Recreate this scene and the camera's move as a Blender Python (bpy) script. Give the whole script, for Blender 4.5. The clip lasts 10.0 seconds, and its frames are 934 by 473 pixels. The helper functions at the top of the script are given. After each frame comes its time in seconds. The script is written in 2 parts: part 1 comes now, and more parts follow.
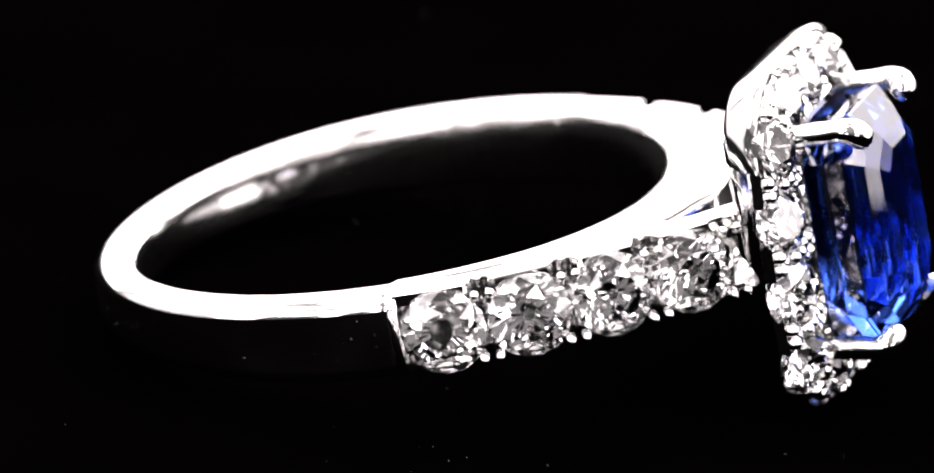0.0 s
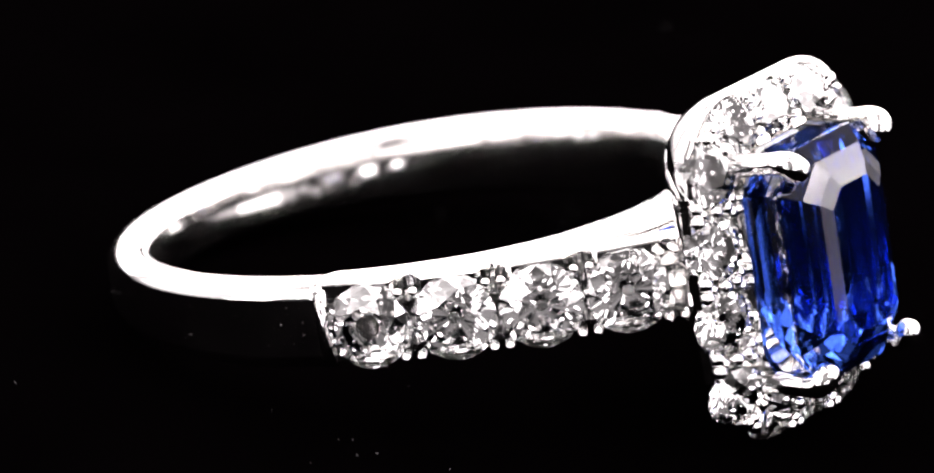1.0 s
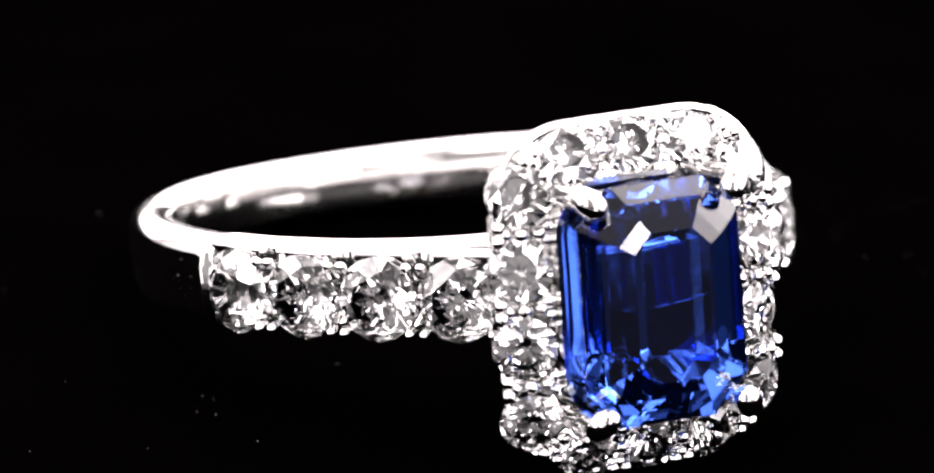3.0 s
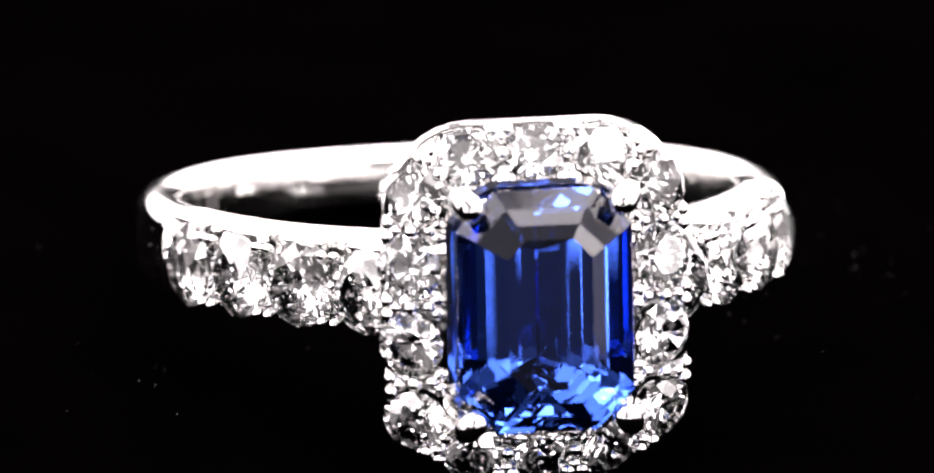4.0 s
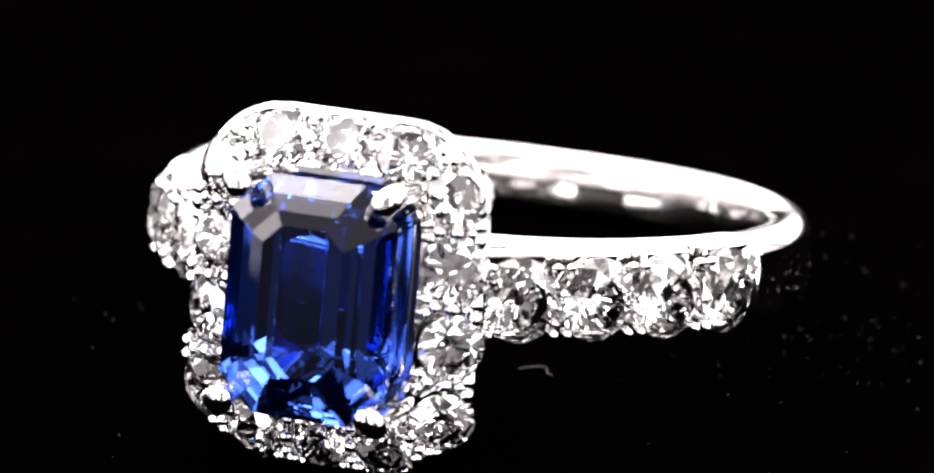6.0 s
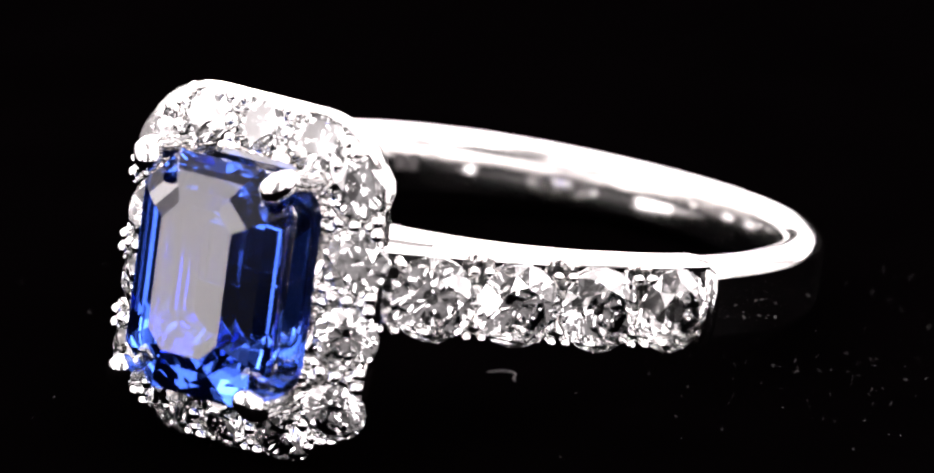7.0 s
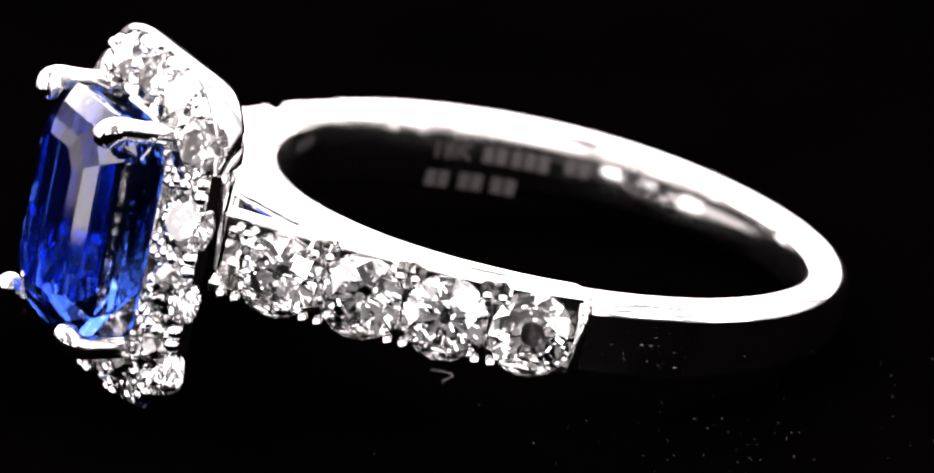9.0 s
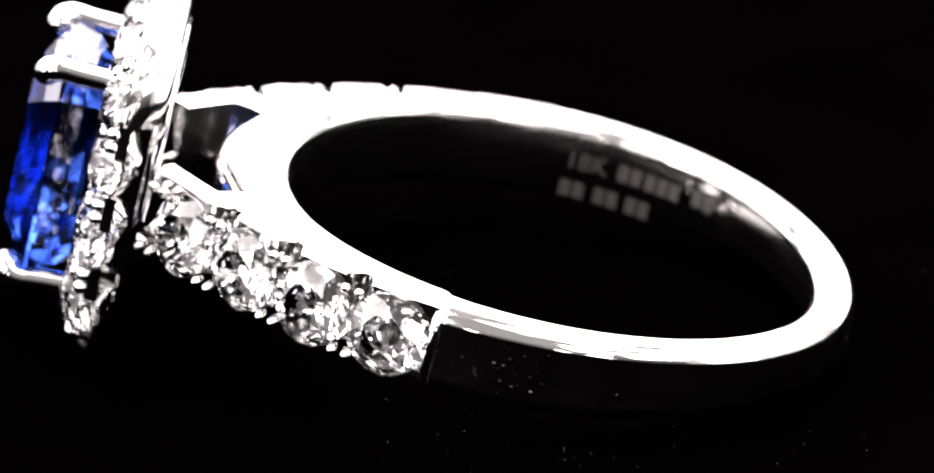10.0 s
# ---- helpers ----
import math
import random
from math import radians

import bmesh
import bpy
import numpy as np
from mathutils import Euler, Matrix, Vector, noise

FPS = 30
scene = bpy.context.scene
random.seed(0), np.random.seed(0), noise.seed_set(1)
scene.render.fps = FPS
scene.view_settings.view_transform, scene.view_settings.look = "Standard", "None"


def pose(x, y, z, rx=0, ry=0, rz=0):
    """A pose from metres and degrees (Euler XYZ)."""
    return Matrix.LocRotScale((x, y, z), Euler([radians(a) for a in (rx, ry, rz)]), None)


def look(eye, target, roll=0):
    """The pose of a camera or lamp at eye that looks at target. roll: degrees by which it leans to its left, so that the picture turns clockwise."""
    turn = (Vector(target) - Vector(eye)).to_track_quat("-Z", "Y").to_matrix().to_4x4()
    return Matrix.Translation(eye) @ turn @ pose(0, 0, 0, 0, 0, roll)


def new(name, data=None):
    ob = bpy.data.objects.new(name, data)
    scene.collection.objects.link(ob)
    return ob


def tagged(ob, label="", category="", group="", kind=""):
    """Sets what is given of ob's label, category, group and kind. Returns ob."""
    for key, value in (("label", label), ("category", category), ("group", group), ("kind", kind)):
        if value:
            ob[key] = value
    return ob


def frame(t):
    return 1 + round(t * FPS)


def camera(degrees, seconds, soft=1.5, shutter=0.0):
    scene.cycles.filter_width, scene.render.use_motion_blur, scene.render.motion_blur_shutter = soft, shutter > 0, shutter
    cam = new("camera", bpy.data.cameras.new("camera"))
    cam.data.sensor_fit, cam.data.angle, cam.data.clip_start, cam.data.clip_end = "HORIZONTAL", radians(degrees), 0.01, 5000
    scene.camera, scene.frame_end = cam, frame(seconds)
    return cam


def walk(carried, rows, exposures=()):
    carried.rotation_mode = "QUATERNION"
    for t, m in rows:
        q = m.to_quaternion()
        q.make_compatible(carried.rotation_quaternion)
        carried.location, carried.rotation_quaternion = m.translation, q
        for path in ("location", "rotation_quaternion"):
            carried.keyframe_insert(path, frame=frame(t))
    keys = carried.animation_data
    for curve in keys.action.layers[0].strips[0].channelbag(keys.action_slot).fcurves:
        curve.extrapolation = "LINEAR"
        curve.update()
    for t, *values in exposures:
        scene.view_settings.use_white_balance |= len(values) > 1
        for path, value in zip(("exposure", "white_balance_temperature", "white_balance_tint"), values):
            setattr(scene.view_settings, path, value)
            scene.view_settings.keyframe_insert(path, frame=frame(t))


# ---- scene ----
# Turntable axis at the origin, its black top at z = 0. The camera looks down on it from about 0.3 m.
LENS = 5.596
EYE = Vector((0.0000162, -0.2772380, 0.1074755))
BASE = Matrix(((0.999852, -0.017218, 0.0), (0.006066, 0.352250, -0.935886), (0.016114, 0.935748, 0.352302))).to_4x4()
# seconds, small sway of the camera: left, up, in degrees
SWAY = [(0.0, 0.0218, 0.0008), (0.5, 0.0273, 0.0069), (1.0, 0.051, 0.0164), (1.5, 0.0565, 0.0238), (2.0, 0.0484, 0.0178),
        (2.5, 0.0417, 0.0146), (4.0, -0.0261, -0.0034), (4.5, -0.045, -0.0044), (5.0, -0.0517, -0.0059), (5.5, -0.0495, -0.0049),
        (7.0, -0.0513, -0.013), (7.5, -0.0426, -0.0159), (8.0, -0.0264, -0.0204), (8.5, -0.0057, -0.0186), (9.0, 0.0133, -0.016),
        (9.5, 0.0298, -0.0112), (10.0, 0.0558, 0.0044)]
# seconds, turn of the turntable in degrees
TURN = [(0.0, 68.91), (0.5, 61.49), (1.0, 53.43), (1.5, 45.92), (2.0, 38.24), (2.5, 30.31), (2.7, 27.49), (3.8, 11.13),
        (4.0, 8.3), (4.5, 0.69), (5.0, -6.66), (5.5, -14.37), (5.7, -17.53), (6.8, -33.82), (7.0, -36.94), (7.5, -44.71),
        (8.0, -52.31), (8.5, -60.18), (9.0, -67.79), (9.5, -76.02), (9.6, -78.38), (9.7, -81.67), (9.8, -85.15), (9.9, -89.84),
        (10.0, -94.88)]
# the ring's rest on the turntable: it leans on the halo's edge and the back of its shank
REST = pose(0.000224, 0.001690, 0.002685, 0, 0, 2.43) @ pose(0, 0, 0, -11.4)

cam = camera(LENS, 10.0, soft=2.2)
cam.data.dof.use_dof, cam.data.dof.focus_distance, cam.data.dof.aperture_fstop = True, 0.288, 85
walk(cam, [(t, Matrix.Translation(EYE) @ BASE @ pose(0, 0, 0, up, left, 0)) for t, left, up in SWAY])

# ---- light ----
world = bpy.data.worlds.new("world")
scene.world = world
world.use_nodes = True
# ambient light added past the open front: dim at table height, brighter higher up
ambient = world.node_tree
ambient.nodes["Background"].inputs[0].default_value = (1.0, 0.92, 0.935, 1)
way, height = ambient.nodes.new("ShaderNodeTexCoord"), ambient.nodes.new("ShaderNodeSeparateXYZ")
rise = ambient.nodes.new("ShaderNodeMapRange")
for socket, value in zip(rise.inputs[1:5], (0.0, 0.45, 0.07, 0.45)):
    socket.default_value = value
ambient.links.new(way.outputs["Generated"], height.inputs[0])
ambient.links.new(height.outputs["Z"], rise.inputs[0])
ambient.links.new(rise.outputs[0], ambient.nodes["Background"].inputs[1])
scene.view_settings.exposure = 0.0


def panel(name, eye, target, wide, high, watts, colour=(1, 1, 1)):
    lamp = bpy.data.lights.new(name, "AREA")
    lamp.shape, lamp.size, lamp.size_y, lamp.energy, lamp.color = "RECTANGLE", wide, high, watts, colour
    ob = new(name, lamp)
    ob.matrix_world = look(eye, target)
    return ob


TINT = (1.0, 0.92, 0.935)
# overhead light, out of view, split into four strips for finer sparkle
for k in range(4):
    panel("overhead_strip", (0, 0.20 + 0.10 * k, 0.50 - 0.07 * k), (0, 0.05, 0), 1.0, 0.055, 1.75, TINT)
panel("rear_light", (0, 0.50, 0.155), (0, 0, 0.10), 1.0, 0.32, 4.2, TINT)
panel("side_light", (0.40, -0.085, 0.04), (0, 0, 0.04), 0.15, 0.26, 0.42, TINT)
panel("side_light", (-0.38, -0.15, 0.04), (0, 0, 0.04), 0.12, 0.26, 0.38, TINT)
# two more unseen panels, added to brighten the halo's wall
panel("side_light", (0.37, 0.13, 0.22), (0, 0, 0.005), 0.24, 0.24, 0.85, TINT)
panel("side_light", (-0.37, 0.13, 0.22), (0, 0, 0.005), 0.24, 0.24, 0.85, TINT)
# unseen panels of several sizes, added over and around the camera for sparkle: azimuth, height in degrees, size,
# radiance
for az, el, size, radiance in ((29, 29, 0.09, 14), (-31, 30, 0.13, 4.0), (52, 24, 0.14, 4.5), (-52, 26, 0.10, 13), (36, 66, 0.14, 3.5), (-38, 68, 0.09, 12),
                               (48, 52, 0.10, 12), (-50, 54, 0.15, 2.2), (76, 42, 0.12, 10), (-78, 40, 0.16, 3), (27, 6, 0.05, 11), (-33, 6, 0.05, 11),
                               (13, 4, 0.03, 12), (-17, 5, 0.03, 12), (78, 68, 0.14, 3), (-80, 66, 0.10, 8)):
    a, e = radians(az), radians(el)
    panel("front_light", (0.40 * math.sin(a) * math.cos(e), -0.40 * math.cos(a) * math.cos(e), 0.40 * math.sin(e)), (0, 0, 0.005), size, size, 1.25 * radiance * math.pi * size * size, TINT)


# ---- materials ----
def shader(name):
    m = bpy.data.materials.new(name)
    m.use_nodes = True
    nt = m.node_tree
    return m, nt, nt.nodes["Principled BSDF"]


def add(nt, kind, **values):
    n = nt.nodes.new(kind)
    for k, v in values.items():
        n.inputs[k.replace("_", " ")].default_value = v
    return n


def white_gold(name, rough, bump, scratch=9000.0):
    m, nt, p = shader(name)
    p.inputs["Metallic"].default_value = 1.0
    co = nt.nodes.new("ShaderNodeTexCoord")
    n1 = add(nt, "ShaderNodeTexNoise", Scale=scratch, Detail=3.0)
    n2 = add(nt, "ShaderNodeTexNoise", Scale=420.0, Detail=2.0)
    ramp = add(nt, "ShaderNodeMapRange")
    ramp.inputs[3].default_value, ramp.inputs[4].default_value = rough * 0.6, rough * 1.6
    mix = nt.nodes.new("ShaderNodeMix")
    mix.data_type = "RGBA"
    mix.inputs[6].default_value, mix.inputs[7].default_value = (0.86, 0.85, 0.835, 1), (0.91, 0.905, 0.90, 1)
    b = add(nt, "ShaderNodeBump", Strength=bump, Distance=0.00001)
    for n in (n1, n2):
        nt.links.new(co.outputs["Object"], n.inputs["Vector"])
    nt.links.new(n2.outputs["Fac"], ramp.inputs[0])
    nt.links.new(ramp.outputs[0], p.inputs["Roughness"])
    nt.links.new(n2.outputs["Fac"], mix.inputs[0])
    nt.links.new(mix.outputs[2], p.inputs["Base Color"])
    nt.links.new(n1.outputs["Fac"], b.inputs["Height"])
    nt.links.new(b.outputs[0], p.inputs["Normal"])
    return m


GOLD = white_gold("polished white gold", 0.085, 0.10)
BRIGHT_CUT = white_gold("bright-cut white gold", 0.09, 0.25, 5000.0)


def gem(name, colour, ior, rough=0.0):
    m, nt, p = shader(name)
    p.inputs["Base Color"].default_value = (*colour, 1)
    p.inputs["Transmission Weight"].default_value = 1.0
    p.inputs["IOR"].default_value = ior
    p.inputs["Roughness"].default_value = rough
    return m


DIAMOND = gem("diamond", (0.985, 0.985, 0.99), 2.417)
SAPPHIRE = gem("blue sapphire", (0.037, 0.102, 0.57), 1.77)
SAPPHIRE.node_tree.nodes["Principled BSDF"].inputs["Transmission Weight"].default_value = 0.993


def plain(name, colour, rough, spec, grain, amount):
    m, nt, p = shader(name)
    co = nt.nodes.new("ShaderNodeTexCoord")
    n1 = add(nt, "ShaderNodeTexNoise", Scale=grain, Detail=5.0)
    n2 = add(nt, "ShaderNodeTexNoise", Scale=grain * 0.04, Detail=3.0)
    mix = nt.nodes.new("ShaderNodeMix")
    mix.data_type = "RGBA"
    mix.inputs[6].default_value = (*[c * (1 - amount) for c in colour], 1)
    mix.inputs[7].default_value = (*[c * (1 + amount) for c in colour], 1)
    b = add(nt, "ShaderNodeBump", Strength=0.2, Distance=0.00004)
    for n in (n1, n2):
        nt.links.new(co.outputs["Object"], n.inputs["Vector"])
    nt.links.new(n2.outputs["Fac"], mix.inputs[0])
    nt.links.new(mix.outputs[2], p.inputs["Base Color"])
    nt.links.new(n1.outputs["Fac"], b.inputs["Height"])
    nt.links.new(b.outputs[0], p.inputs["Normal"])
    p.inputs["Roughness"].default_value = rough
    p.inputs["Specular IOR Level"].default_value = spec
    return m


BLACK = plain("black turntable top", (0.0003, 0.0002, 0.00025), 0.85, 0.0, 4000.0, 0.5)
CLOTH = plain("black cloth", (0.0006, 0.0006, 0.0006), 0.9, 0.0, 2500.0, 0.5)
FROSTED = plain("laser-frosted stamp", (0.045, 0.042, 0.042), 0.6, 0.3, 9000.0, 0.4)
DUST = plain("pale dust", (0.11, 0.105, 0.105), 0.8, 0.2, 9000.0, 0.3)

# ---- mesh tools: millimetres in, metres out ----
MM = 0.001


def part(name, bm, material, parent, label="", smooth=True):
    me = bpy.data.meshes.new(name)
    bmesh.ops.recalc_face_normals(bm, faces=bm.faces)
    for f in bm.faces:
        f.smooth = smooth
    bm.to_mesh(me)
    bm.free()
    me.transform(Matrix.Scale(MM, 4))
    me.materials.append(material)
    ob = new(name, me)
    ob.parent = parent
    if label:
        ob["label"] = label
    return ob


def again(ob, m, parent):
    """One more of a piece, on the same mesh, at the pose m in millimetres."""
    o = new(ob.name.split(".")[0], ob.data)
    o.parent = parent
    o.matrix_local = mm_pose(m)
    if "label" in ob:
        o["label"] = ob["label"]
    return o


def mm_pose(m):
    m = m.copy()
    m.translation = m.translation * MM
    return m


def skin(bm, loops, closed=True, ring=False, caps=True):
    """Joins loops of points, each of the same length, into a surface."""
    rows = [[bm.verts.new(p) for p in loop] for loop in loops]
    n = len(rows[0])
    pairs = list(zip(rows, rows[1:])) + ([(rows[-1], rows[0])] if ring else [])
    for a, b in pairs:
        for i in range(n if closed else n - 1):
            bm.faces.new((a[i], a[(i + 1) % n], b[(i + 1) % n], b[i]))
    if caps and not ring and closed:
        bm.faces.new(rows[0][::-1])
        bm.faces.new(rows[-1])
    return rows


def tube(bm, path, radii, n=14, caps=True):
    """A round bar along a path; radii at its points."""
    loops = []
    path = [Vector(p) for p in path]
    side = None
    for i, p in enumerate(path):
        d = (path[min(i + 1, len(path) - 1)] - path[max(i - 1, 0)]).normalized()
        if side is None:
            side = d.orthogonal().normalized()
        side = (side - d * side.dot(d)).normalized()
        up = d.cross(side)
        loops.append([p + radii[i] * (math.cos(a) * side + math.sin(a) * up) for a in (2 * math.pi * k / n for k in range(n))])
    skin(bm, loops, caps=caps)


def smooth_path(points, n):
    """Catmull-Rom through points."""
    pts = [Vector(p) for p in points]
    pts = [2 * pts[0] - pts[1]] + pts + [2 * pts[-1] - pts[-2]]
    out = []
    for i in range(1, len(pts) - 2):
        a, b, c, d = pts[i - 1:i + 3]
        for k in range(n):
            t = k / n
            out.append(0.5 * (2 * b + (c - a) * t + (2 * a - 5 * b + 4 * c - d) * t * t + (3 * b - a - 3 * c + d) * t ** 3))
    return out + [pts[-2]]


def crowned_section(r0, r1, z0, z1):
    """A band's section with softly domed rims, as (r, z) points."""
    out = []
    mid, w = (r0 + r1) / 2, (r1 - r0) / 2
    for sign, z in ((1, z1), (-1, z0)):
        for k in range(13):
            u = math.cos(math.pi * k / 12) * sign
            dome = 0.50 if u > 0 else 0.33
            out.append((mid + w * u, z - sign * dome * (1 - (1 - abs(u) ** 2.6) ** 0.75)))
        # the upright wall that follows: inner, then outer
        top, foot = (z1 - 0.33, z0 + 0.33) if sign > 0 else (z0 + 0.50, z1 - 0.50)
        out += [(r0 if sign > 0 else r1, top + (foot - top) * f) for f in (0.02, 0.08, 0.2, 0.35, 0.5, 0.65, 0.8, 0.92, 0.98)]
    return out


def brilliant(radius):
    """A round brilliant: table up +z, girdle at z = 0."""
    bm = bmesh.new()
    pts = []
    for k in range(8):
        a = radians(45 * k)
        pts.append((0.56 * math.cos(a), 0.56 * math.sin(a), 0.33))
        b = a + radians(22.5)
        pts.append((0.80 * math.cos(b), 0.80 * math.sin(b), 0.205))
        pts.append((0.17 * math.cos(b), 0.17 * math.sin(b), -0.723))
    for k in range(16):
        a = radians(22.5 * k)
        for z in (0.03, -0.03):
            pts.append((math.cos(a), math.sin(a), z))
    pts.append((0, 0, -0.86))
    for p in pts:
        bm.verts.new([radius * c for c in p])
    bmesh.ops.convex_hull(bm, input=bm.verts)
    bmesh.ops.dissolve_limit(bm, angle_limit=radians(1), verts=bm.verts, edges=bm.edges)
    return bm


def grain(radius, tall=1.0):
    bm = bmesh.new()
    bmesh.ops.create_icosphere(bm, subdivisions=2, radius=radius)
    for v in bm.verts:
        v.co.z *= tall
    return bm


def facing(at, normal, spin=0.0):
    """A pose whose +z points along normal."""
    q = Vector(normal).to_track_quat("Z", "Y")
    return Matrix.Translation(at) @ q.to_matrix().to_4x4() @ Matrix.Rotation(spin, 4, "Z")


# ---- surroundings ----
def tabletop():
    bm = bmesh.new()
    bmesh.ops.create_grid(bm, x_segments=2, y_segments=2, size=1500)
    for v in bm.verts:
        v.co.z = -100
    return tagged(part("ground", bm, CLOTH, None, smooth=False), "black cloth spread flat under the turntable", "cloth", kind="structure")


def turntable():
    bm = bmesh.new()
    prof = [(0.01, 0), (84.5, 0), (84.9, -0.1), (85, -0.5), (85, -9.5), (84.5, -10), (0.01, -10)]
    skin(bm, [[(r * math.cos(2 * math.pi * k / 96), r * math.sin(2 * math.pi * k / 96), z) for k in range(96)] for r, z in prof])
    ob = part("turntable", bm, BLACK, None, smooth=False)
    foot = bmesh.new()
    skin(foot, [[(r * math.cos(2 * math.pi * k / 48), r * math.sin(2 * math.pi * k / 48), z) for k in range(48)] for r, z in ((30, -10), (30, -92), (60, -94), (60, -100), (20, -100))])
    part("foot", foot, BLACK, ob)
    return tagged(ob, "black matt display turntable under the ring, dusted with specks", "turntable")


def reflector_tent():
    """Unseen white fabric walls and roof, added as reflectors round the turntable, open towards the camera."""
    fabric = plain("white tent fabric", (0.80, 0.785, 0.785), 0.9, 0.1, 900.0, 0.04)
    def sheet(name, low, high, label):
        bm = bmesh.new()
        bmesh.ops.create_cube(bm, size=1, matrix=Matrix.Translation([(a + b) / 2 for a, b in zip(low, high)]) @ Matrix.Diagonal([*[b - a for a, b in zip(low, high)], 1]))
        tagged(part(name, bm, fabric, None, smooth=False), label, "tent wall", kind="structure")
    sheet("reflector_west", (-604, -350, -100), (-600, 700, 700), "unseen white fabric side wall, added as a reflector")
    sheet("reflector_east", (600, -350, -100), (604, 700, 700), "unseen white fabric side wall, added as a reflector")
    sheet("reflector_north", (-604, 700, -100), (604, 704, 700), "unseen white fabric rear wall, added as a reflector")
    sheet("reflector_roof", (-604, -80, 700), (604, 704, 704), "unseen white fabric roof, added as a reflector")


# ---- the ring ----
IN_X, IN_Y, IN_C, OUT_R = 8.72, 8.42, 0.50, 10.08


def inner_radius(a):
    """Distance of the finger hole's wall from the shank's centre, at the angle a."""
    c, s = math.cos(a) / IN_X, math.sin(a) / IN_Y
    k = IN_C / IN_Y
    return (s * k + math.sqrt((s * k) ** 2 - (c * c + s * s) * (k * k - 1))) / (c * c + s * s)


def shank(ring):
    bm = bmesh.new()
    loops = []
    for k in range(240):
        a = 2 * math.pi * k / 240
        deg = math.degrees(a)
        back = max(0.0, math.sin(a))
        half, low = 1.49 - 0.05 * back - 0.20 * back ** 4, 1.30 - 0.60 * back
        r0 = inner_radius(a)
        r1 = OUT_R + 0.12 * back if deg < 196 or deg > 344 else 9.22 + 0.9 * max(0.0, math.cos(1.6 * (a - 1.5 * math.pi)))
        sec = crowned_section(r0, r1, -low, half)
        out = []
        for r, z in sec:
            r -= 0.14 * (1 - (z / half) ** 2) if r < r0 + 0.4 else 0
            out.append((r * math.cos(a), r * math.sin(a), z))
        loops.append(out)
    skin(bm, loops, ring=True)
    return part("shank", bm, GOLD, ring, "polished white gold band")


STEP = 2.68


def shoulder_path(side):
    pts = []
    for deg, r in ((15.3, 10.06), (25, 10.16), (34, 10.32), (47.0, 10.70), (59, 11.3), (67, 11.88), (71.5, 12.3), (74.5, 12.62)):
        a = radians(deg)
        pts.append((side * r * math.cos(a), -r * math.sin(a), 0))
    return smooth_path(pts, 18)


def along(path, s):
    for a, b in zip(path, path[1:]):
        d = (b - a).length
        if s <= d:
            return a + (b - a) * (s / d), (b - a).normalized()
        s -= d
    return path[-1] + (path[-1] - path[-2]).normalized() * s, (path[-1] - path[-2]).normalized()


def shoulder(ring, side, stone, bead):
    rng = random.Random(20 + side)
    path = shoulder_path(side)
    n = len(path)
    bm = bmesh.new()
    loops = []
    for i, p in enumerate(path):
        d = (path[min(i + 1, n - 1)] - path[max(i - 1, 0)]).normalized()
        out = Vector((0, 0, 1)).cross(d)
        if out.dot(p) < 0:
            out = -out
        deg = math.degrees(math.atan2(-p.y, abs(p.x)))
        depth = p.length - 8.95 if deg < 63 else max(1.15, (p.length - 8.95) * (1 - (deg - 63) / 4))
        # the rails dip between the stones
        s = sum((b - a).length for a, b in zip(path[:i], path[1:i + 1]))
        gap = abs((s - 0.08) / STEP - round((s - 0.08) / STEP)) * STEP
        dip = max(0.0, 1 - (gap / 0.46) ** 2) if 1.0 < s < 9.6 else 0.0
        top = -0.26 - 0.70 * dip
        e = 1.36
        sec = [(top, e - 0.05), (top - 0.05, e), (-1.1, 1.39), (-depth, 1.36), (-depth, -1.14), (-1.1, -1.14), (top - 0.05, -1.12),
               (top, -1.07), (top, -0.86), (-1.08, -0.35), (-1.08, 0.35), (top, e - 0.42)]
        loops.append([p + out * r + Vector((0, 0, z)) for r, z in sec])
    skin(bm, loops)
    ob = part("shoulder", bm, BRIGHT_CUT, ring, "bright-cut white gold shoulder set with four diamonds", smooth=False)
    # wall that closes the row towards the plain band
    p, d = along(path, 0.0)
    out = p.normalized()
    wall = bmesh.new()
    sec = [(-1.1, -1.2), (-0.4, -1.26), (-0.02, -1.06), (0.12, -0.6), (0.16, 0), (0.12, 0.6), (-0.02, 1.06), (-0.4, 1.26), (-1.1, 1.2)]
    skin(wall, [[p + d * s + out * r + Vector((0, 0, z)) for r, z in sec] for s in (-0.14, 0.10)])
    part("end_wall", wall, GOLD, ob)
    step = STEP
    for k in range(4):
        q, d = along(path, 1.42 + step * k)
        out = Vector((0, 0, 1)).cross(d)
        out = out if out.dot(q) > 0 else -out
        again(stone, facing(q - out * 0.10, out + Vector([0.05 * rng.uniform(-1, 1) for _ in range(3)]), rng.uniform(0, 6)), ob)
        # claws in the gaps, split in two along each edge
        g, d2 = along(path, 1.42 + step * (k + 0.5))
        for z in (-1, 1):
            for off in (-0.24, 0.24):
                m = facing(g + d2 * off + out * 0.02 + Vector((0, 0, 0.98 * z)), out + Vector((0, 0, 0.5 * z)))
                again(bead, m, ob)
    return ob


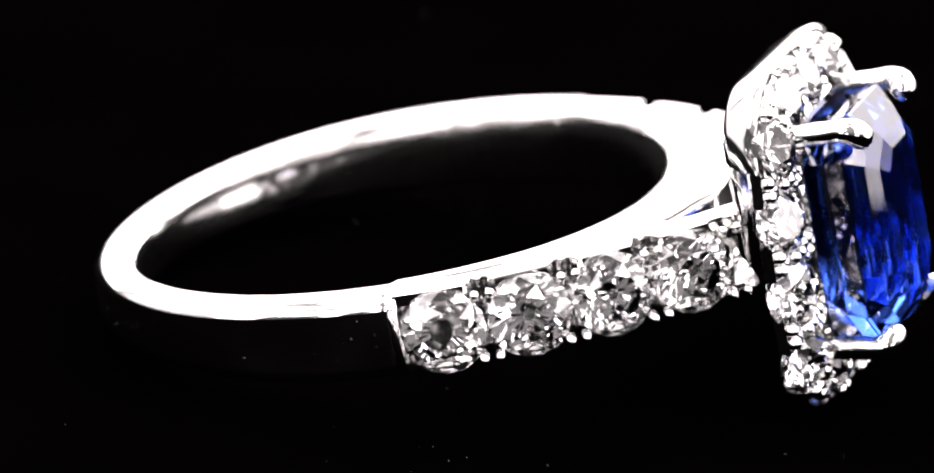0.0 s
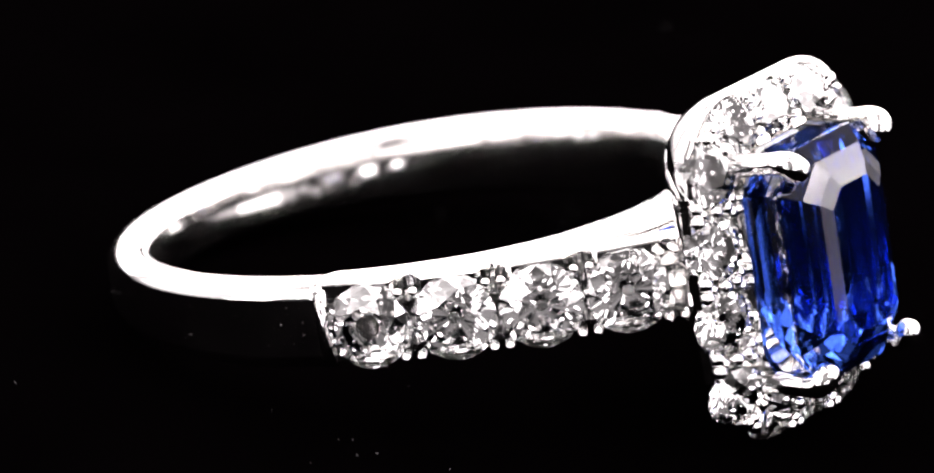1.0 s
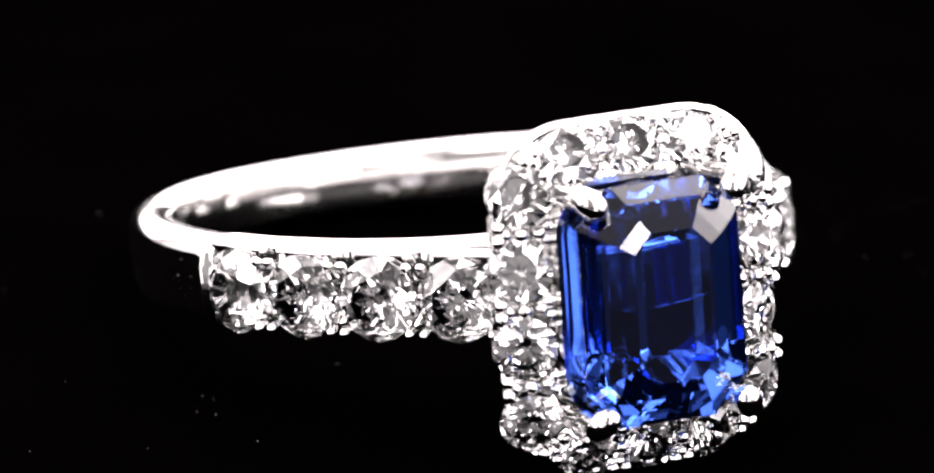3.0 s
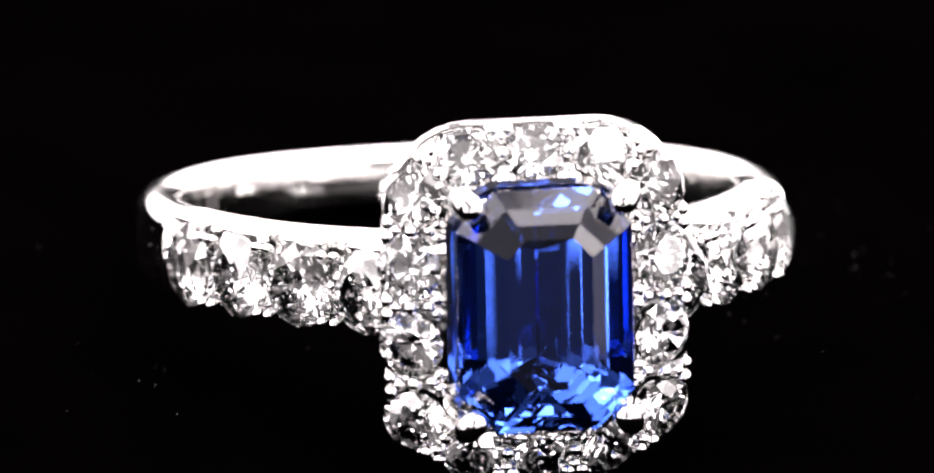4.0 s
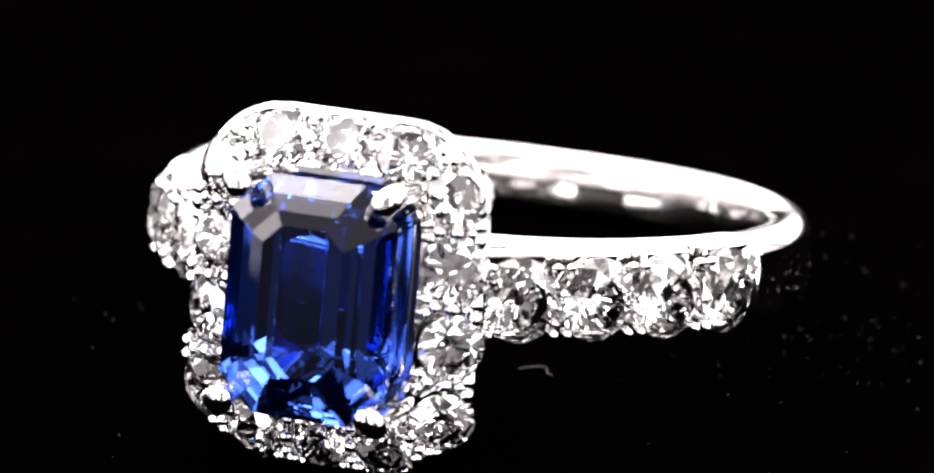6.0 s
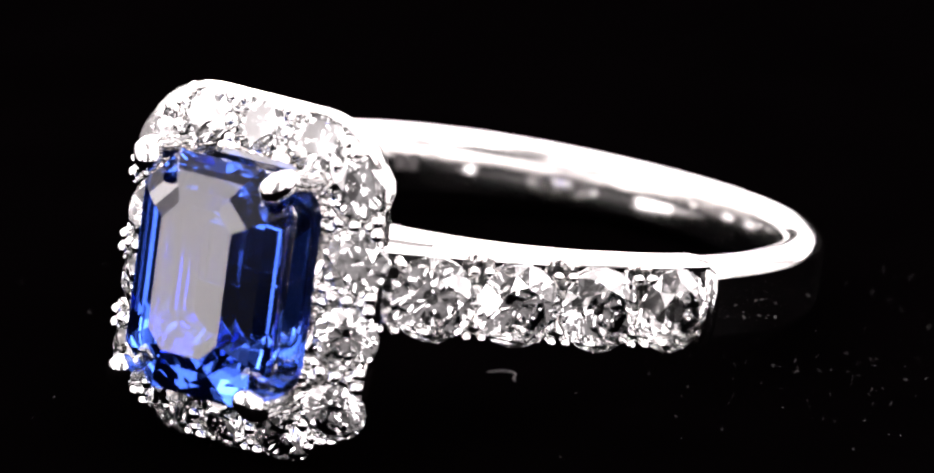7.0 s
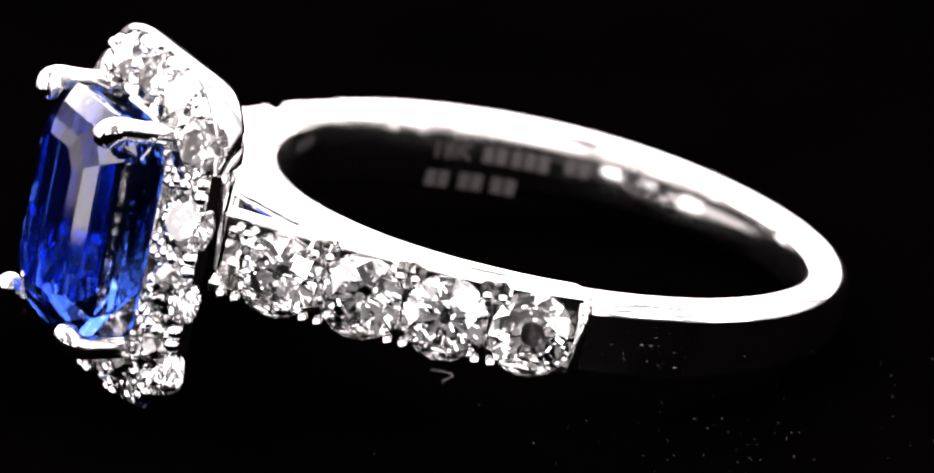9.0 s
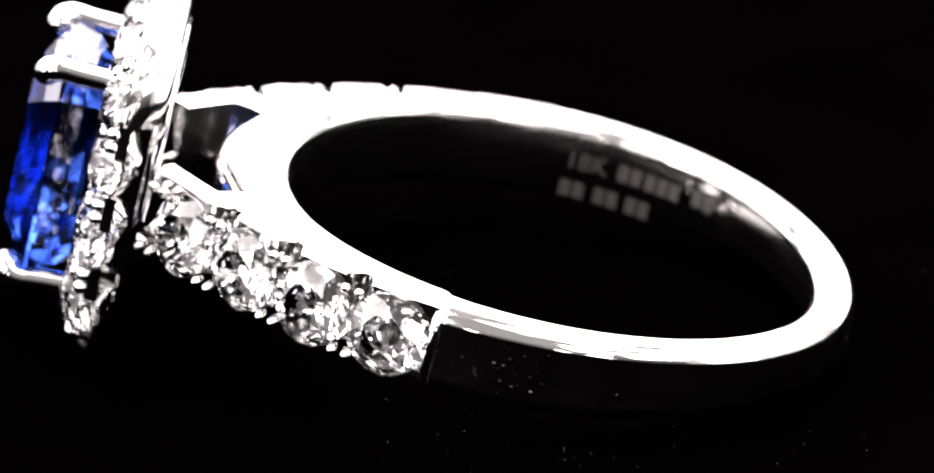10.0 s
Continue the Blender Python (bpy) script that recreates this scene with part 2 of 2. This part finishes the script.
def rounded(hx, hz, radius, n=9):
    """A rectangle with round corners, as (x, z) points."""
    out = []
    for sx, sz, a0 in ((1, 1, 0), (-1, 1, 90), (-1, -1, 180), (1, -1, 270)):
        for k in range(n):
            a = radians(a0 + 90 * k / (n - 1))
            out.append((sx * (hx - radius) + radius * math.cos(a), sz * (hz - radius) + radius * math.sin(a)))
    return out


def octagon(hx, hz, cut, n=6, round_=0.5):
    """A rectangle with cut, rounded corners, as (x, z) points."""
    c = [(hx, -hz + cut), (hx, hz - cut), (hx - cut, hz), (-hx + cut, hz), (-hx, hz - cut), (-hx, -hz + cut), (-hx + cut, -hz), (hx - cut, -hz)]
    out = []
    for i in range(8):
        p, a, b = Vector(c[i]), Vector(c[i - 1]), Vector(c[(i + 1) % 8])
        s = p + (a - p).normalized() * round_
        e = p + (b - p).normalized() * round_
        for k in range(n):
            t = k / (n - 1)
            out.append((1 - t) ** 2 * s + 2 * t * (1 - t) * p + t * t * e)
    return [(p.x, p.y) for p in out]


HALO_Z = -0.02
STONES = [(0.0, 4.56), (2.06, 4.50), (3.74, 3.46), (3.84, 1.16)]


def halo_stones():
    out = set()
    for x, z in STONES:
        for sx in (-1, 1):
            for sz in (-1, 1):
                out.add((round(sx * x, 3) + 0.0, sz * z))
    return sorted(out, key=lambda p: math.atan2(p[1], p[0]))


def halo(ring, stone, bead):
    def band(outer, inner, y0, y1):
        bm = bmesh.new()
        o, i = octagon(*outer), octagon(*inner)
        loops = [[(x, y0, z + HALO_Z) for x, z in o], [(x, y1, z + HALO_Z) for x, z in o],
                 [(x, y1, z + HALO_Z) for x, z in i], [(x, y0, z + HALO_Z) for x, z in i]]
        skin(bm, loops, ring=True)
        return bm
    ob = part("halo", band((2.84, 3.76, 1.1), (2.66, 3.58, 1.05), -12.2, -13.9), GOLD, ring, "white gold halo set with fourteen diamonds", smooth=False)
    cup = bmesh.new()
    skin(cup, [[(r * math.cos(2 * math.pi * k / 20), r * math.sin(2 * math.pi * k / 20), z) for k in range(20)]
               for r, z in ((0.22, -0.99), (0.50, -0.72), (0.74, -0.47), (0.78, -0.40))], caps=False)
    cup = part("cup", cup, GOLD, ob)
    spots = halo_stones()
    rng = random.Random(31)
    first = True
    for k, (x, z) in enumerate(spots):
        lean = Vector((0.14 * x + 0.05 * rng.uniform(-1, 1), -1, 0.12 * z + 0.05 * rng.uniform(-1, 1)))
        m = facing((x, -13.32, z + HALO_Z), lean, rng.uniform(0, 6))
        again(stone, m, ob)
        if first:
            cup.matrix_local = mm_pose(m)
            first = False
        else:
            again(cup, m, ob)
        x2, z2 = spots[(k + 1) % len(spots)]
        mx, mz = (x + x2) / 2, (z + z2) / 2
        tangent = Vector((x2 - x, z2 - z)).normalized()
        normal = Vector((tangent.y, -tangent.x))
        # metal web that fills the gap between two neighbouring stones
        web, h = bmesh.new(), math.hypot(x2 - x, z2 - z) / 2
        offs = [-0.78 + 0.13 * i for i in range(13)]
        for y in (-12.8, -13.15):
            sides = [[(mx + normal.x * o + tangent.x * g * (h + 0.03 - math.sqrt(1.02 - o * o)), y, mz + normal.y * o + tangent.y * g * (h + 0.03 - math.sqrt(1.02 - o * o)) + HALO_Z) for o in offs] for g in (-1, 1)]
            rim = [web.verts.new(p) for p in sides[0] + sides[1][::-1]]
            for i in range(12):
                web.faces.new((rim[i], rim[i + 1], rim[24 - i], rim[25 - i]))
            if y == -12.8:
                base = rim
        for i in range(26):
            web.faces.new((base[i], base[(i + 1) % 26], rim[(i + 1) % 26], rim[i]))
        part("web", web, BRIGHT_CUT, ob, smooth=False)
        for off in (-0.80, -0.55, 0.0, 0.46, 0.66):
            for sl in ((-0.21, 0.21) if abs(off) > 0.6 else (0.0,)):
                again(bead, facing((mx + normal.x * off + tangent.x * sl, -13.56 + 0.24 * (off > 0), mz + normal.y * off + tangent.y * sl + HALO_Z), (0, -1, 0)), ob)
    return ob


def basket(ring):
    """Rear rim, the wall that joins it to the halo above, and an added plate behind the stone."""
    bm = bmesh.new()
    pts = sorted(((x, z) for x, z in octagon(3.4, 4.25, 1.4, 9, 0.7) if z > -0.4), key=lambda p: math.atan2(p[0], p[1]))
    tube(bm, [(-3.4, -11.9, -0.4 + HALO_Z)] + [(x, -11.9, z + HALO_Z) for x, z in pts] + [(3.4, -11.9, -0.4 + HALO_Z)], [0.05] + [0.17] * len(pts) + [0.05], 10)
    ob = part("rear_rim", bm, GOLD, ring)
    back, front = rounded(3.80, 4.98, 1.9), rounded(4.52, 5.48, 2.6)
    bm = bmesh.new()
    chosen = [i for i in range(len(back)) if back[i][1] > 2.45]
    chosen.sort(key=lambda i: back[i][0])
    rows = []
    for t in (0, 0.15, 0.3, 0.45, 0.6, 0.8, 1):
        u = math.sin(t * math.pi / 2)
        rows.append([(back[i][0] * (1 - u) + front[i][0] * u, -11.85 - 1.25 * t, back[i][1] * (1 - u) + front[i][1] * u + HALO_Z) for i in chosen])
    inner = [[(x * 0.93, y, (z - HALO_Z) * 0.94 + HALO_Z) for x, y, z in row] for row in rows]
    loop = rows + inner[::-1]
    skin(bm, loop, closed=False, ring=True)
    part("gallery_wall", bm, GOLD, ring)
    # flat plate added behind the sapphire to hide its blue, with an opening
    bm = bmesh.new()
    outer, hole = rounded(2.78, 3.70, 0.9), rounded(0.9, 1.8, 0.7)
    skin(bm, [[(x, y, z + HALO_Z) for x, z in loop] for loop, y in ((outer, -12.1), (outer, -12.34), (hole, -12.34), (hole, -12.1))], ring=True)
    part("added_plate", bm, GOLD, ring)
    return ob


SAP_X, SAP_Z, GIRDLE_Y = -0.10, 0.0, -15.18


def sapphire(ring):
    bm = bmesh.new()
    def loop(inset, y, cut=1.15):
        # the ends of the pavilion are steeper than its sides, which leaves a long keel
        hx, hz = 2.64 - inset, 3.64 - inset * (0.76 if y > 0.1 else 1)
        c = max(0.05, cut - inset * 0.42)
        pts = [(hx, -hz + c), (hx, hz - c), (hx - c, hz), (-hx + c, hz), (-hx, hz - c), (-hx, -hz + c), (-hx + c, -hz), (hx - c, -hz)]
        return [(x + SAP_X, GIRDLE_Y + y, z + SAP_Z) for x, z in pts]
    skin(bm, [loop(1.37, -0.96), loop(0.95, -0.79), loop(0.50, -0.49), loop(0, -0.05), loop(0, 0.05),
              loop(0.26, 0.75), loop(0.82, 1.41), loop(1.40, 2.03), loop(2.00, 2.58), loop(2.60, 3.08)])
    return part("sapphire", bm, SAPPHIRE, ring, "step-cut rectangular blue sapphire", smooth=False)


def claws(ring):
    for sx in (-1, 1):
        for sz in (-1, 1):
            z0 = SAP_Z
            path = smooth_path([(sx * 2.3, -12.1, z0 + sz * 3.2), (sx * 2.46, -13.0, z0 + sz * 3.36), (sx * 2.50, -14.6, z0 + sz * 3.44),
                                (sx * 2.52, -15.2, z0 + sz * 3.48), (sx * 2.44, -15.52, z0 + sz * 3.38), (sx * 2.30, -15.64, z0 + sz * 3.22)], 6)
            path = [q + Vector((SAP_X, -0.10, 0)) for q in path]
            n = len(path)
            radii = [0.36 + 0.06 * min(1, max(0, (i / n - 0.5) * 4)) for i in range(n)]
            end = path[-1] - path[-2]
            end.normalize()
            for s in (0.12, 0.24, 0.33, 0.39, 0.417):
                path.append(path[n - 1] + end * s)
                radii.append(max(0.04, math.sqrt(max(0, 0.1764 - s * s))))
            bm = bmesh.new()
            tube(bm, path, radii, 16)
            part("claw", bm, GOLD, ring)


def hallmark(ring):
    """Stamp inside the band: two rows of small characters."""
    def wrap(verts, s0, z0):
        out = []
        for x, y in verts:
            a = radians(175) - (s0 + x) / 8.5
            r = inner_radius(a) - 0.14 * (1 - ((z0 + y) / 1.42) ** 2) - 0.012
            out.append((r * math.cos(a), r * math.sin(a), z0 + y))
        return out
    cu = bpy.data.curves.new("stamp", "FONT")
    cu.body, cu.size, cu.resolution_u = "18K", 0.82, 2
    tmp = new("stamp", cu)
    me = tmp.evaluated_get(bpy.context.evaluated_depsgraph_get()).to_mesh()
    flat = [(v.co.x, v.co.y) for v in me.vertices]
    faces = [tuple(p.vertices) for p in me.polygons]
    bpy.data.objects.remove(tmp)
    bm = bmesh.new()
    vs = [bm.verts.new(p) for p in wrap(flat, 0, -0.02)]
    for f in faces:
        bm.faces.new([vs[i] for i in f])
    part("stamp", bm, FROSTED, ring, "stamped purity mark 18K", smooth=False)
    glyph = 0.34
    for s0, z0, count in ((1.72, -0.02, 2), (2.62, -0.02, 3), (0.0, -1.0, 2), (1.1, -1.0, 2), (2.15, -1.0, 2), (4.3, 0.1, 2)):
        for k in range(count):
            bm = bmesh.new()
            skin(bm, [wrap([(glyph * j / 3, y) for j in range(4)], s0 + k * (glyph + 0.08), z0) for y in (0, 0.54)], closed=False)
            part("stamp_bar", bm, FROSTED, ring, smooth=False)


def milgrain(ring):
    """Three rows of tiny raised grains on the rim of the hoop behind the head."""
    first = None
    for row, (inset, z) in enumerate(((0.60, 1.33), (0.95, 1.36), (1.30, 1.36))):
        for k in range(20):
            a = radians(-90 + (k - 9.5 + 0.5 * row) * 2.3)
            r = inner_radius(a) + inset
            m = Matrix.Translation((r * math.cos(a), r * math.sin(a), z))
            if first is None:
                first = part("bead", grain(0.15, 0.75), BRIGHT_CUT, ring)
                first.matrix_local = mm_pose(m)
            else:
                again(first, m, ring)


def specks_on_band(ring):
    rng = random.Random(9)
    bm = bmesh.new()
    for k in range(70):
        a = radians(rng.choice((rng.gauss(-6, 7), rng.gauss(188, 6), rng.uniform(-10, 190))))
        z = rng.uniform(-0.5, 0.85)
        r = OUT_R + 0.12 * max(0.0, math.sin(a)) + 0.004
        s = 0.008 + 0.02 * rng.random() ** 3
        base = Vector((r * math.cos(a), r * math.sin(a), z))
        out, side = Vector((math.cos(a), math.sin(a), 0)), Vector((-math.sin(a), math.cos(a), 0))
        long = rng.choice((1, 1, 1, 3))
        q = [bm.verts.new(p) for p in (base - side * s * long, base + Vector((0, 0, s)), base + side * s * long, base - Vector((0, 0, s)), base + out * s * 1.5)]
        for i in range(4):
            bm.faces.new((q[i], q[(i + 1) % 4], q[4]))
    ob = part("band_dust", bm, DUST, ring, "fine dust clinging to the band", smooth=False)
    ob["kind"] = "stuff"


def make_ring():
    ring = new("ring")
    ring.empty_display_size = 0.005
    tagged(ring, "white gold ring with a blue emerald-cut sapphire in a diamond halo", "ring")
    shank(ring)
    big = part("diamond", brilliant(1.31), DIAMOND, ring, smooth=False)
    small = part("diamond", brilliant(1.01), DIAMOND, ring, smooth=False)
    claw_bead = part("bead", grain(0.16, 1.6), GOLD, ring)
    halo_bead = part("bead", grain(0.235), GOLD, ring)
    for side in (-1, 1):
        shoulder(ring, side, big, claw_bead)
    halo(ring, small, halo_bead)
    for ob in (big, small, claw_bead, halo_bead):
        bpy.data.objects.remove(ob)
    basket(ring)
    sapphire(ring)
    claws(ring)
    hallmark(ring)
    milgrain(ring)
    specks_on_band(ring)
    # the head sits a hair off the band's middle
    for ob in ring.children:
        if ob.name.split(".")[0] in ("halo", "rear_rim", "gallery_wall", "added_plate", "sapphire", "claw"):
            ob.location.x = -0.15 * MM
    ring.matrix_world = REST
    return ring


# ---- dust ----
def dust():
    rng = random.Random(4)
    verts, faces = [], []
    for k in range(120):
        cx, cy, spread = ((11.5, 3.5, 2.6), (10.5, 7.0, 3.0), (-11.0, -2.0, 2.5), (0.0, 0.0, 11.0))[0 if k < 50 else 1 if k < 90 else 2 if k < 102 else 3]
        x, y, s = rng.gauss(cx, spread), rng.gauss(cy, spread), 0.008 + 0.02 * rng.random() ** 3
        b = len(verts)
        for dx, dy, dz in ((-s, 0, 0.1), (s * 0.3, -s, 0.1), (s, s * 0.4, 0.1), (0, 0, 0.1 + s * 1.4), (0, 0, 0)):
            verts.append((x + dx, y + dy, dz * 0.5 + 0.0))
        faces += [(b, b + 1, b + 3), (b + 1, b + 2, b + 3), (b + 2, b, b + 3), (b, b + 4, b + 1), (b + 1, b + 4, b + 2), (b + 2, b + 4, b)]
    me = bpy.data.meshes.new("dust")
    me.from_pydata([[c * MM for c in v] for v in verts], [], faces)
    me.materials.append(DUST)
    return tagged(new("dust", me), "tiny pale dust specks scattered on the black turntable", "dust", kind="stuff")


def thread():
    bm = bmesh.new()
    path = smooth_path([(-0.52, -0.2, 0.03), (-0.25, 0.1, 0.04), (0.05, 0.25, 0.05), (0.28, 0.18, 0.05), (0.42, -0.12, 0.03), (0.62, -0.25, 0.03)], 6)
    tube(bm, path, [0.016] * len(path), 6)
    return tagged(part("thread", bm, DUST, None), "short curled pale fibre lying on the black turntable", "fibre")


ground = tabletop()
disc = turntable()
reflector_tent()
ring = make_ring()
specks = dust()
fibre = thread()
FIBRE = pose(0.00357, -0.00223, 0)


def motions():
    for ob, rest in ((disc, Matrix()), (ring, REST), (specks, Matrix()), (fibre, FIBRE)):
        walk(ob, [(t, pose(0, 0, 0, 0, 0, a) @ rest) for t, a in TURN])


motions()
